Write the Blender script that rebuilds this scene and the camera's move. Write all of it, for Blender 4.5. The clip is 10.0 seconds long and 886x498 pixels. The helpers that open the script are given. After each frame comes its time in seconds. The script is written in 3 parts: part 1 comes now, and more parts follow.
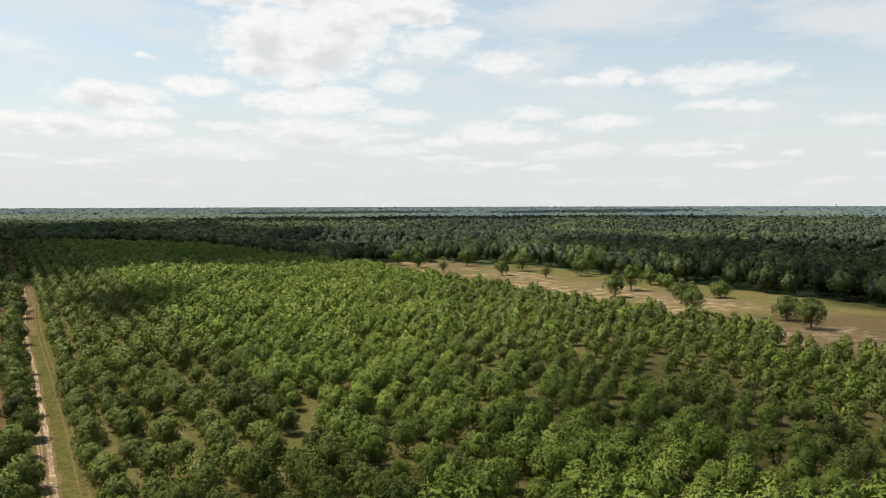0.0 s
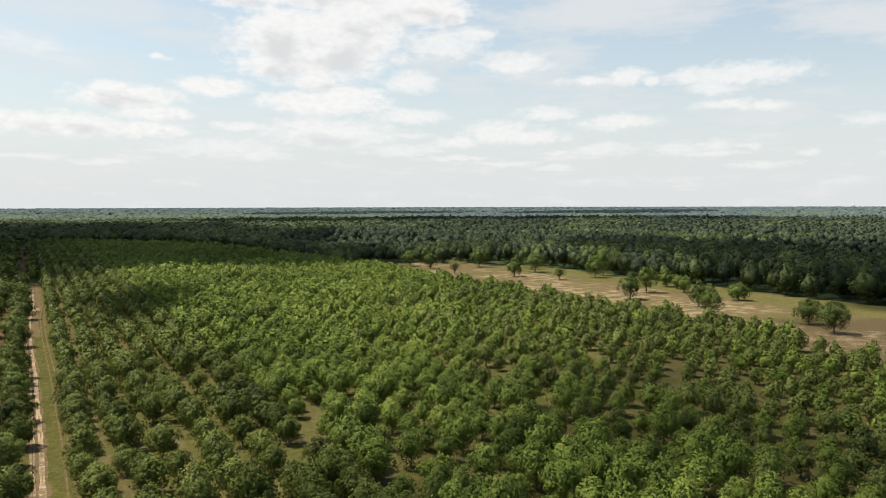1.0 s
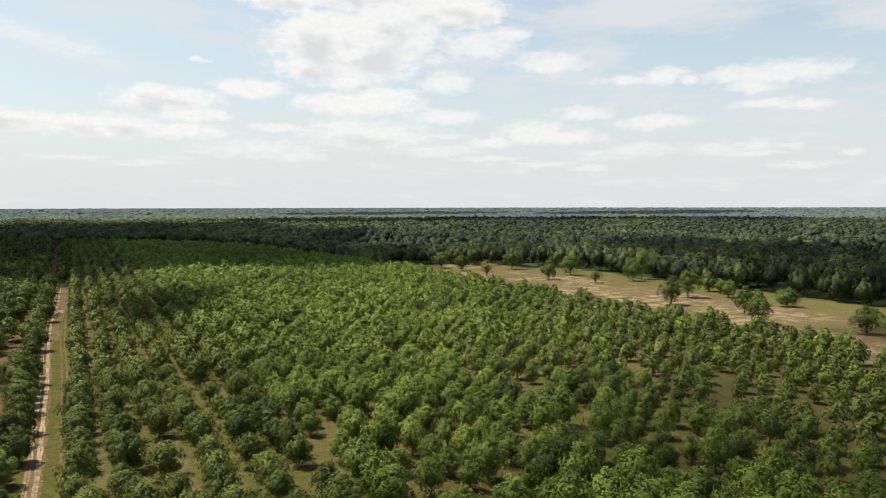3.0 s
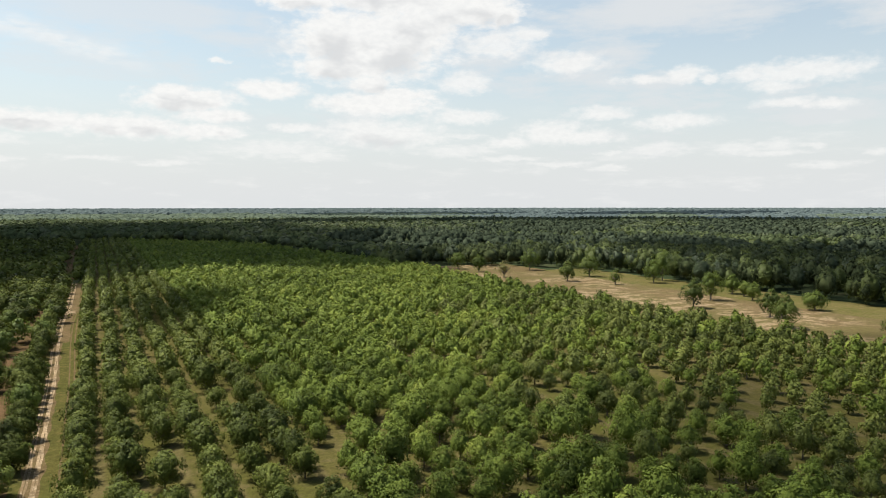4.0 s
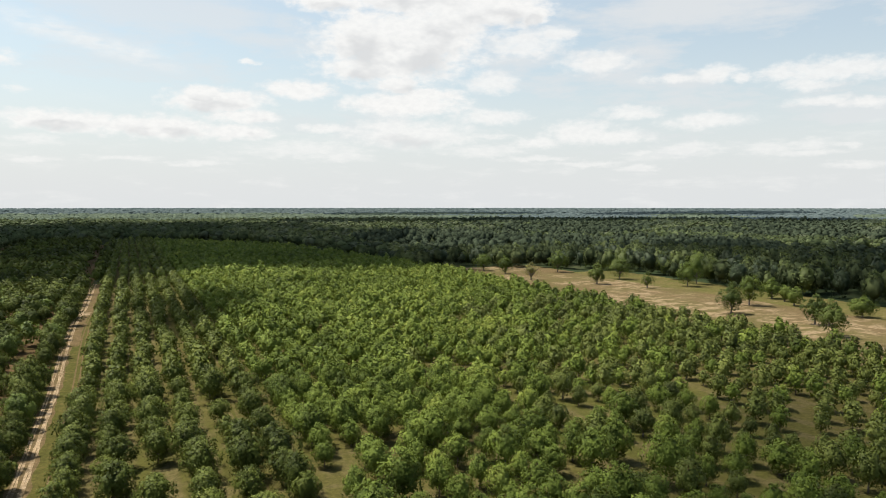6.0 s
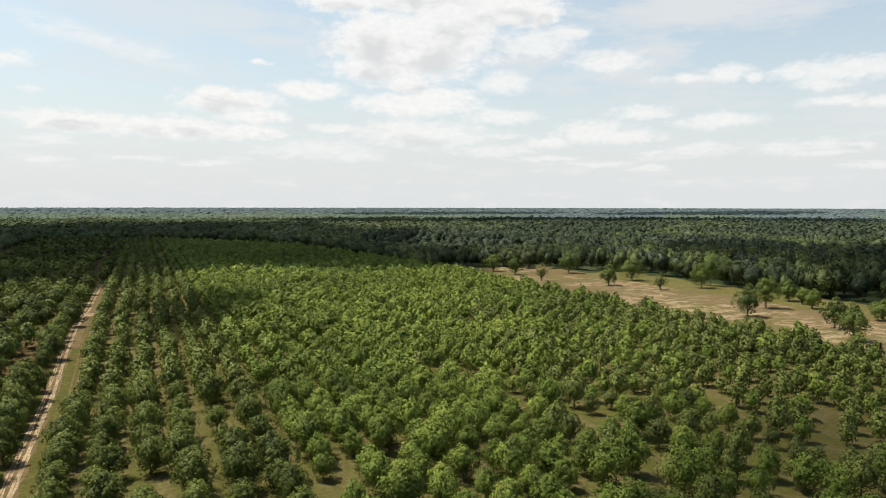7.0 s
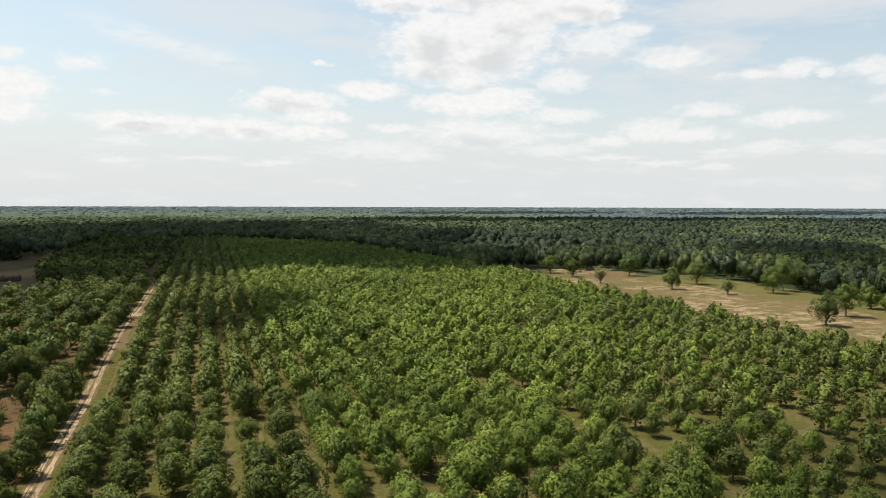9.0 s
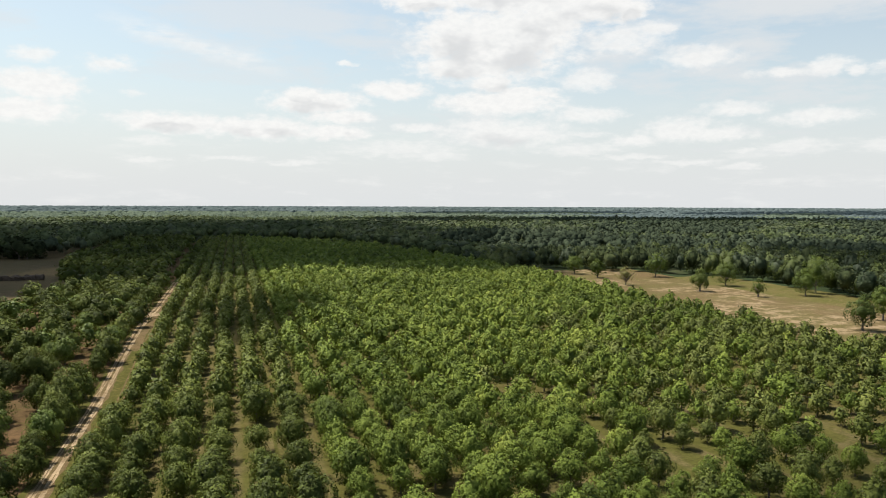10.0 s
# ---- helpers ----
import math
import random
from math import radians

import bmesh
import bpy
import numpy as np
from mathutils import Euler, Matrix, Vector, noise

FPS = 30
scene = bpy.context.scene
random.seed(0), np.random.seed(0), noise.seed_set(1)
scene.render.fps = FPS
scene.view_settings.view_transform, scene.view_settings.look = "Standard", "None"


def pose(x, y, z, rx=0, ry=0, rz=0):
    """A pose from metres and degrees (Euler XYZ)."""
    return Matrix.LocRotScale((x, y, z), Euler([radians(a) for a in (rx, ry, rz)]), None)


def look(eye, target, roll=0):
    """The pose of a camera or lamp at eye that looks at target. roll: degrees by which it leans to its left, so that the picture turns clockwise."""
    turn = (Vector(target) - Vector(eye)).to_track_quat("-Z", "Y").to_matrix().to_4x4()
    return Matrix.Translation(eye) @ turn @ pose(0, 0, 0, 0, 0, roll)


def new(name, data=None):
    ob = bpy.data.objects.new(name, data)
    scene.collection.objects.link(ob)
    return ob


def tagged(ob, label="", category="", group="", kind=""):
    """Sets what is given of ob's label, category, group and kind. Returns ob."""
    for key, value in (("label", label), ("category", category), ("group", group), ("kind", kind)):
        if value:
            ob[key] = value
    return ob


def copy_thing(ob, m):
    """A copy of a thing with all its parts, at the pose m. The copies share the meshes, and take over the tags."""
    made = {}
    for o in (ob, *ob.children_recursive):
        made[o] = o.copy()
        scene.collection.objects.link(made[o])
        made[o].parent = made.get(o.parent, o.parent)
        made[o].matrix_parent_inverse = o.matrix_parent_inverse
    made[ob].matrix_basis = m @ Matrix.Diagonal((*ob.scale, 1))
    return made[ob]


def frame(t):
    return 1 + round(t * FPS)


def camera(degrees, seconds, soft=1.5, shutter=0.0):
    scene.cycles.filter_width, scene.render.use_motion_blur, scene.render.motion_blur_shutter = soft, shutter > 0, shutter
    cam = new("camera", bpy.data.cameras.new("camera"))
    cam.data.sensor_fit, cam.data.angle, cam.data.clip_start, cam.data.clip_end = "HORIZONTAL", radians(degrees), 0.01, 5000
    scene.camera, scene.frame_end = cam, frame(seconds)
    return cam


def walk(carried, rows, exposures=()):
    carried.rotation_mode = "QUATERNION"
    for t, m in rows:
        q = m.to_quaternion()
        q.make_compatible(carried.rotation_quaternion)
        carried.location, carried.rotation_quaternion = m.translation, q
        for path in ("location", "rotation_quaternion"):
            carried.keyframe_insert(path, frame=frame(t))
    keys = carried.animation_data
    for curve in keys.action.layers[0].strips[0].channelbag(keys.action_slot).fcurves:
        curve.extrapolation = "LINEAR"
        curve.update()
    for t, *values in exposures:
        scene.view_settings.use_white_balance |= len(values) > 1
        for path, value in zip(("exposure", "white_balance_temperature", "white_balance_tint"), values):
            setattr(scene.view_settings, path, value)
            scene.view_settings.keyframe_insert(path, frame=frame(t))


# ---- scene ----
from mathutils import Matrix as Mx

# camera and its flight: y runs along the farm track, x across it
cam = camera(61.83, 10.0, soft=0.9)
walk(cam, [
    (0, look((-5.08, -0.17, 49.45), (45.16, 86.09, 43.44), -0.15)),
    (0.5, look((-2.69, 2.71, 49.36), (46.74, 89.44, 43.37), -0.14)),
    (1, look((-0.45, 5.57, 49.36), (48.24, 92.72, 43.39), -0.14)),
    (1.5, look((1.68, 8.54, 49.35), (49.58, 96.12, 43.40), -0.13)),
    (2, look((3.76, 11.42, 49.32), (50.63, 99.56, 43.40), -0.12)),
    (2.5, look((5.90, 14.35, 49.33), (51.62, 103.09, 43.43), -0.11)),
    (4, look((11.91, 23.33, 49.22), (54.34, 113.69, 43.35), -0.06)),
    (4.5, look((13.93, 26.42, 49.16), (55.29, 117.28, 43.31), -0.05)),
    (5, look((15.82, 29.45, 49.10), (56.19, 120.76, 43.26), -0.03)),
    (5.5, look((17.63, 32.47, 49.12), (57.05, 124.19, 43.27), -0.00)),
    (7, look((22.96, 41.63, 48.97), (60.70, 134.05, 43.10), 0.08)),
    (7.5, look((24.97, 44.56, 48.99), (59.95, 138.06, 43.12), 0.10)),
    (8, look((26.71, 47.61, 48.95), (59.87, 141.77, 43.04), 0.12)),
    (8.5, look((28.35, 50.72, 48.91), (59.92, 145.42, 42.98), 0.14)),
    (9, look((30.12, 53.76, 48.99), (60.55, 148.83, 43.02), 0.16)),
    (9.5, look((31.63, 56.85, 48.94), (60.76, 152.32, 42.94), 0.18)),
    (10, look((33.42, 59.86, 48.88), (60.74, 155.86, 42.85), 0.20)),
], exposures=[(0, 0.65), (10, 0.65)])

# ---- sun, sky and clouds in view ----
SUN_AZ, SUN_EL = -40.0, 60.0
sun_way = Vector((math.sin(radians(SUN_AZ)) * math.cos(radians(SUN_EL)),
                  math.cos(radians(SUN_AZ)) * math.cos(radians(SUN_EL)), math.sin(radians(SUN_EL))))
sun = new("sun", bpy.data.lights.new("sun", "SUN"))
sun.data.energy, sun.data.angle, sun.data.color = 5.0, radians(0.53), (1.0, 0.95, 0.86)
sun.matrix_world = look(sun_way * 100, (0, 0, 0))

# azimuth, elevation, half width, half height in degrees: great heaps, puffs half way up, shreds low over the horizon
HEAPS = [
    (19.8, 12.1, 5.4, 2.5), (16.8, 12.7, 2.5, 1.8), (23.3, 13.5, 3.2, 1.8), (18.1, 10.4, 4.1, 0.9), (19.8, 9.2, 1.9, 0.6),
    (14.3, 14.9, 2.5, 0.5), (21.1, 15.2, 5.6, 0.9), (26.9, 14.5, 3.6, 1.1), (29.9, 14.1, 1.2, 0.7), (6.1, 7.6, 3.1, 0.8),
    (5.3, 8.1, 1.6, 0.5), (-3.8, 5.8, 3.6, 0.6), (1.9, 5.6, 4.1, 0.7), (7.7, 5.4, 2.4, 0.5), (8.1, 6.6, 2.3, 0.5),
    (-12.6, 7.9, 2.4, 0.9), (-13.6, 6.2, 2.8, 0.7), (12.0, 8.6, 2.3, 0.6), (20.2, 7.7, 4.1, 0.8), (21.7, 8.3, 2.6, 0.5),
]
PUFFS = [
    (20.7, 5.4, 4.3, 0.9), (14.2, 5.8, 1.8, 0.3), (18.9, 6.1, 2.2, 0.5), (29.3, 12.1, 2.5, 0.9), (31.6, 12.7, 1.3, 0.5),
    (34.6, 10.6, 2.3, 0.7), (26.7, 9.3, 1.8, 0.7), (33.6, 5.5, 2.5, 0.8), (37.1, 6.8, 2.0, 0.4), (30.2, 4.8, 1.8, 0.4),
    (35.9, 5.1, 2.5, 0.5), (42.5, 6.1, 2.5, 0.5), (40.1, 9.2, 1.8, 0.3), (43.2, 9.4, 1.5, 0.5), (44.8, 9.0, 0.5, 0.3),
    (50.6, 9.1, 4.0, 0.7), (47.5, 9.2, 1.6, 0.6), (48.8, 8.3, 1.4, 0.4), (49.9, 7.2, 1.7, 0.3), (52.6, 6.9, 1.4, 0.3),
    (26.3, 6.7, 2.4, 0.5), (8.3, 10.6, 0.5, 0.2), (-12.8, 9.9, 1.1, 0.4), (-8.1, 9.6, 1.4, 0.5),
]
SHREDS = [
    (41.2, 4.1, 2.2, 0.5), (37.8, 3.9, 0.9, 0.2), (46.7, 4.1, 1.7, 0.4), (49.4, 4.2, 1.3, 0.4), (48.9, 3.7, 2.3, 0.2),
    (51.7, 4.1, 0.6, 0.2), (52.4, 2.8, 1.8, 0.2), (34.0, 3.1, 2.1, 0.2), (37.8, 2.8, 1.3, 0.2), (30.2, 3.5, 2.6, 0.2),
    (26.7, 5.3, 1.5, 0.2), (26.3, 4.2, 3.0, 0.4), (-5.6, 4.5, 1.5, 0.3), (-0.0, 3.4, 2.0, 0.2), (4.8, 3.1, 1.9, 0.2),
    (12.6, 4.2, 4.0, 0.6), (15.5, 3.7, 1.8, 0.3), (-5.9, 3.2, 1.6, 0.2), (59.5, 5.6, 1.8, 0.4), (55.3, 3.5, 0.7, 0.2),
    (60.6, 3.3, 0.9, 0.2), (-6.5, 7.7, 0.6, 0.3), (6.2, 7.3, 0.8, 0.2),
]


class Nodes:
    """Small helper to wire node trees."""

    def __init__(self, tree):
        self.tree = tree
        tree.nodes.clear()

    def add(self, kind, **sets):
        n = self.tree.nodes.new(kind)
        for k, v in sets.items():
            if k == "op":
                n.operation = v
            elif k == "blend":
                n.blend_type = v
            elif k == "dtype":
                n.data_type = v
        return n

    def put(self, socket, value):
        if isinstance(value, bpy.types.NodeSocket):
            self.tree.links.new(value, socket)
        elif value is not None:
            socket.default_value = value

    def math(self, op, a, b=None, c=None, clamp=False):
        n = self.add("ShaderNodeMath", op=op)
        n.use_clamp = clamp
        for k, v in enumerate((a, b, c)):
            self.put(n.inputs[k], v)
        return n.outputs[0]

    def vec(self, op, a, b=None):
        n = self.add("ShaderNodeVectorMath", op=op)
        self.put(n.inputs[0], a)
        self.put(n.inputs[1], b)
        return n.outputs[1] if op in ("LENGTH", "DOT_PRODUCT", "DISTANCE") else n.outputs[0]

    def noise(self, vector, scale, detail=4.0, rough=0.55, colour=False):
        n = self.add("ShaderNodeTexNoise")
        self.put(n.inputs["Vector"], vector)
        self.put(n.inputs["Scale"], scale)
        n.inputs["Detail"].default_value, n.inputs["Roughness"].default_value = detail, rough
        return n.outputs["Color" if colour else "Fac"]

    def ramp(self, value, low, high, to_low=0.0, to_high=1.0, smooth=True):
        n = self.add("ShaderNodeMapRange")
        n.interpolation_type = "SMOOTHSTEP" if smooth else "LINEAR"
        for k, v in zip(("Value", "From Min", "From Max", "To Min", "To Max"), (value, low, high, to_low, to_high)):
            self.put(n.inputs[k], v)
        return n.outputs[0]

    def mix(self, fac, a, b, blend="MIX"):
        n = self.add("ShaderNodeMix", dtype="RGBA")
        n.blend_type = blend
        for k, v in ((0, fac), (6, a), (7, b)):
            self.put(n.inputs[k], (*v, 1) if isinstance(v, tuple) else v)
        return n.outputs[2]


def build_world():
    world = bpy.data.worlds.new("sky")
    world.use_nodes = True
    scene.world = world
    g = Nodes(world.node_tree)
    sky = g.add("ShaderNodeTexSky")
    sky.sky_type, sky.sun_disc = "NISHITA", False
    sky.sun_elevation, sky.sun_rotation = radians(SUN_EL), radians(SUN_AZ)
    sky.air_density, sky.dust_density, sky.ozone_density = 1.0, 1.6, 1.0
    way = g.add("ShaderNodeTexCoord").outputs["Generated"]
    xyz = g.add("ShaderNodeSeparateXYZ")
    g.put(xyz.inputs[0], way)
    az = g.math("MULTIPLY", g.math("ARCTAN2", xyz.outputs[0], xyz.outputs[1]), 57.2958)
    el = g.math("MULTIPLY", g.math("ARCSINE", xyz.outputs[2]), 57.2958)
    flat = g.add("ShaderNodeCombineXYZ")
    g.put(flat.inputs[0], az)
    g.put(flat.inputs[1], el)
    flat = flat.outputs[0]
    wide = g.vec("MULTIPLY", flat, (0.55, 1.0, 1.0))
    warp = g.vec("MULTIPLY", g.vec("SUBTRACT", g.noise(wide, 0.8, 5, 0.6, True), (0.5, 0.5, 0.5)), (2.6, 0.9, 0.0))
    bent = g.vec("ADD", flat, warp)

    def gathered(rows, drop=0.0, reach=1.0):
        most = None
        for a, e, w, h in rows:
            d = g.vec("LENGTH", g.vec("MULTIPLY", g.vec("SUBTRACT", bent, (a, e - drop * h, 0)), (reach / w, reach / h, 0)))
            one = g.math("SUBTRACT", 1.0, d)
            most = one if most is None else g.math("SMOOTH_MAX", most, one, 0.2)
        return most

    fine = g.math("SUBTRACT", g.noise(wide, 1.7, 6, 0.58), 0.5)
    heap = g.math("ADD", gathered(HEAPS), g.math("MULTIPLY", fine, 1.5))
    puff = g.math("ADD", gathered(PUFFS), g.math("MULTIPLY", fine, 1.9))
    shred = g.math("ADD", gathered(SHREDS), g.math("MULTIPLY", g.math("SUBTRACT", g.noise(g.vec("MULTIPLY", flat, (0.45, 1.6, 1.0)), 2.0, 5, 0.6), 0.5), 2.2))
    cover = g.math("MAXIMUM", g.ramp(heap, -0.55, 0.35, 0.0, 0.94), g.ramp(puff, -0.65, 0.6, 0.0, 0.8))
    cover = g.math("MAXIMUM", cover, g.ramp(shred, -0.65, 0.8, 0.0, 0.6))
    under = gathered(HEAPS[:15] + PUFFS[:1], 0.5, 1.15)
    # thin high veil, denser to the east, and small scattered cumulus everywhere else
    streak = g.noise(g.vec("ADD", g.vec("MULTIPLY", flat, (0.055, 0.2, 1.0)), (1.3, 0.4, 0.0)), 1.0, 8, 0.62)
    veil = g.math("MULTIPLY", g.ramp(streak, 0.3, 0.62), g.ramp(az, -12.0, 34.0, 0.72, 0.95))
    low_haze = g.ramp(el, 0.0, 13.0, 1.0, 0.45)
    small = g.ramp(g.noise(g.vec("MULTIPLY", flat, (0.22, 0.9, 1.0)), 1.0, 7, 0.6), 0.5, 0.75, 0.0, 0.4)
    small = g.math("MULTIPLY", small, g.ramp(el, 9.0, 3.0))
    thin = g.math("MULTIPLY", g.math("MAXIMUM", veil, low_haze), g.ramp(el, 18.0, 42.0, 1.0, 0.12))
    col = g.mix(g.math("MULTIPLY", thin, 0.95), g.vec("MULTIPLY", sky.outputs[0], (1.12, 1.2, 1.08)), g.mix(g.ramp(el, 17.0, 40.0), VEIL, HIGH_VEIL))
    shade = g.math("MULTIPLY", g.ramp(under, 0.0, 0.55), g.ramp(g.noise(wide, 0.6, 3, 0.5), 0.35, 0.65))
    white = g.mix(shade, (CLOUD[0], CLOUD[1], CLOUD[2]), (CLOUD[0] * 0.76, CLOUD[1] * 0.77, CLOUD[2] * 0.79))
    folds = g.ramp(g.noise(wide, 2.6, 5, 0.6), 0.36, 0.62, 0.25, 0.0)
    white = g.mix(folds, white, (CLOUD[0] * 0.78, CLOUD[1] * 0.8, CLOUD[2] * 0.83))
    # a long torn wisp high in the north
    bow = g.vec("MULTIPLY", g.vec("SUBTRACT", bent, (-2.5, 11.3, 0.0)), (1.0, 1.0, 0.0))
    along = g.vec("DOT_PRODUCT", bow, (0.976, -0.217, 0.0))
    off = g.math("ABSOLUTE", g.vec("DOT_PRODUCT", bow, (0.217, 0.976, 0.0)))
    wisp = g.math("MULTIPLY", g.ramp(off, 1.1, 0.0, 0.0, 0.55), g.ramp(g.math("ABSOLUTE", along), 7.5, 3.0))
    wisp = g.math("MULTIPLY", wisp, g.ramp(g.noise(g.vec("MULTIPLY", flat, (0.3, 1.2, 1.0)), 1.0, 6, 0.6), 0.3, 0.6))
    col = g.mix(g.math("MAXIMUM", g.math("MAXIMUM", cover, wisp), small), col, white)
    back = g.add("ShaderNodeBackground")
    g.put(back.inputs[0], col)
    back.inputs[1].default_value = SKY_STRENGTH
    out = g.add("ShaderNodeOutputWorld")
    g.put(out.inputs[0], back.outputs[0])


SKY_STRENGTH = 0.089
HIGH_VEIL = (1.8, 2.6, 4.0)
VEIL, CLOUD = (5.5, 5.65, 5.75), (6.9, 6.85, 6.7)
build_world()

# ---- materials ----


def material(name):
    m = bpy.data.materials.new(name)
    m.use_nodes = True
    g = Nodes(m.node_tree)
    out = g.add("ShaderNodeOutputMaterial")
    return m, g, out


def principled(g, colour, rough=0.9, bump=None, strength=0.4, distance=0.1, spec=0.25):
    b = g.add("ShaderNodeBsdfPrincipled")
    g.put(b.inputs["Base Color"], (*colour, 1) if isinstance(colour, tuple) else colour)
    g.put(b.inputs["Roughness"], rough)
    b.inputs["Specular IOR Level"].default_value = spec
    if bump is not None:
        n = g.add("ShaderNodeBump")
        n.inputs["Strength"].default_value, n.inputs["Distance"].default_value = strength, distance
        g.put(n.inputs["Height"], bump)
        g.put(b.inputs["Normal"], n.outputs[0])
    return b


def leaf_material(name, dark, mid, light, through_light=0.3, patch=0.09, spread=1.0, gloss=0.12, clump=0.0, rough=0.6):
    """Foliage: colour varies from leaf to leaf, from tree to tree and in wide drifts; light passes through the leaves."""
    m, g, out = material(name)
    geo = g.add("ShaderNodeNewGeometry")
    obj = g.add("ShaderNodeObjectInfo")
    wide = g.noise(geo.outputs["Position"], patch, 2, 0.5)
    huge = g.noise(geo.outputs["Position"], 0.011, 2, 0.5)
    tone = g.math("ADD", g.math("MULTIPLY_ADD", geo.outputs["Random Per Island"], 0.24 * spread, 0.12), g.math("MULTIPLY", g.math("SUBTRACT", obj.outputs["Random"], 0.3), 0.25 * spread))
    tone = g.math("ADD", tone, g.math("MULTIPLY", g.math("SUBTRACT", wide, 0.36), 0.85 * spread))
    each = g.noise(geo.outputs["Position"], 0.17, 1, 0.4)
    tone = g.math("ADD", tone, g.math("MULTIPLY", g.math("SUBTRACT", each, 0.5), 1.0 * spread))
    tone = g.math("ADD", tone, g.math("MULTIPLY", g.math("SUBTRACT", huge, 0.5), 0.9 * spread), clamp=True)
    col = g.mix(g.ramp(tone, 0.0, 0.5, smooth=False), dark, mid)
    col = g.mix(g.ramp(tone, 0.5, 1.0, smooth=False), col, light)
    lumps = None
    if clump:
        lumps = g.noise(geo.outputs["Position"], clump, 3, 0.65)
        # hollows between the leaf lumps are painted darker
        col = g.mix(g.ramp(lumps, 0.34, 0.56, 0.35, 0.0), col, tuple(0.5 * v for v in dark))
    b = principled(g, col, rough, lumps, 0.7, 1.6, gloss)
    t = g.add("ShaderNodeBsdfTranslucent")
    g.put(t.inputs[0], g.mix(0.5, col, (light[0] * 1.2, light[1] * 1.25, light[2] * 0.8)))
    mixer = g.add("ShaderNodeMixShader")
    mixer.inputs[0].default_value = through_light
    g.put(mixer.inputs[1], b.outputs[0])
    g.put(mixer.inputs[2], t.outputs[0])
    g.put(out.inputs[0], mixer.outputs[0])
    return m


def bark_material():
    m, g, out = material("bark")
    pos = g.add("ShaderNodeNewGeometry").outputs["Position"]
    n = g.noise(g.vec("MULTIPLY", pos, (6, 6, 1.2)), 1.0, 5, 0.6)
    col = g.mix(n, (0.06, 0.05, 0.04), (0.2, 0.17, 0.14))
    g.put(out.inputs[0], principled(g, col, 0.95, n, 0.6, 0.05).outputs[0])
    return m


def ground_material(name, base, other, third, scale=0.05, stripe=None, bumpiness=0.3, drift=False):
    """Soil and grass: three tones in patches at three scales; stripe=(spacing, phase, colour) adds worn strips along the rows."""
    m, g, out = material(name)
    pos = g.add("ShaderNodeNewGeometry").outputs["Position"]
    wide, mid, fine = g.noise(pos, scale, 4, 0.6), g.noise(pos, scale * 7, 4, 0.65), g.noise(pos, 2.2, 6, 0.75)
    tuft = g.noise(pos, 0.7, 5, 0.7)
    col = g.mix(g.ramp(wide, 0.38, 0.62), base, other)
    pale = g.ramp(mid, 0.5, 0.68)
    if drift:
        pale = g.math("MULTIPLY", g.ramp(mid, 0.44, 0.6), g.ramp(g.noise(pos, 0.013, 3, 0.6), 0.44, 0.6))
    col = g.mix(pale, col, third)
    if stripe:
        spacing, phase, tint = stripe
        xyz = g.add("ShaderNodeSeparateXYZ")
        g.put(xyz.inputs[0], pos)
        across = g.math("ADD", xyz.outputs[0], g.math("MULTIPLY", mid, 1.6))
        wave = g.math("SINE", g.math("MULTIPLY", g.math("ADD", across, phase), 2 * math.pi / spacing))
        col = g.mix(g.math("MULTIPLY", g.ramp(wave, 0.2, 0.9), g.ramp(mid, 0.3, 0.6)), col, tint)
    col = g.mix(g.ramp(tuft, 0.38, 0.6, 0.5, 0.0), col, tuple(0.5 * v for v in base))
    col = g.mix(g.ramp(fine, 0.35, 0.65, 0.45, 0.0), col, tuple(0.35 * v for v in other))
    g.put(out.inputs[0], principled(g, col, 1.0, fine, bumpiness, 0.15, 0.04).outputs[0])
    return m


LEAF_ORCHARD = leaf_material("orchard_leaves", (0.043, 0.06, 0.012), (0.128, 0.168, 0.029), (0.236, 0.266, 0.052), 0.09, gloss=0.06, rough=0.6)
LEAF_ROADSIDE = leaf_material("roadside_leaves", (0.034, 0.046, 0.010), (0.095, 0.115, 0.021), (0.19, 0.205, 0.05), 0.08, gloss=0.07, rough=0.55)
LEAF_GROVE = leaf_material("grove_leaves", (0.024, 0.033, 0.008), (0.075, 0.092, 0.018), (0.175, 0.19, 0.045), 0.08, gloss=0.05)
LEAF_FIELD = leaf_material("field_tree_leaves", (0.03, 0.044, 0.01), (0.078, 0.105, 0.021), (0.15, 0.178, 0.042), 0.15)
LEAF_THIN = leaf_material("olive_leaves", (0.044, 0.056, 0.012), (0.112, 0.132, 0.026), (0.186, 0.202, 0.046), 0.08)
LEAF_SPARSE = leaf_material("thin_leaves", (0.13, 0.125, 0.04), (0.22, 0.205, 0.075), (0.3, 0.27, 0.12), 0.3)
LEAF_FOREST = leaf_material("forest_leaves", (0.022, 0.029, 0.016), (0.045, 0.057, 0.026), (0.091, 0.105, 0.044), 0.08, 0.03, gloss=0.01, rough=0.9)
LEAF_LIGHT = leaf_material("young_leaves", (0.046, 0.068, 0.013), (0.1, 0.135, 0.025), (0.165, 0.195, 0.042), 0.18)
# distance haze is put into this leaf colour: paler and greyer than near leaves
LEAF_FAR_HAZE = leaf_material("far_woods", (0.058, 0.076, 0.056), (0.107, 0.133, 0.094), (0.157, 0.186, 0.126), 0.05, 0.012, clump=0.2, gloss=0.01, rough=0.9)
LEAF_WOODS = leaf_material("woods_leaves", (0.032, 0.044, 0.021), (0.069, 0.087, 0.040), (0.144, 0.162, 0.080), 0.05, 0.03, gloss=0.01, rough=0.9)
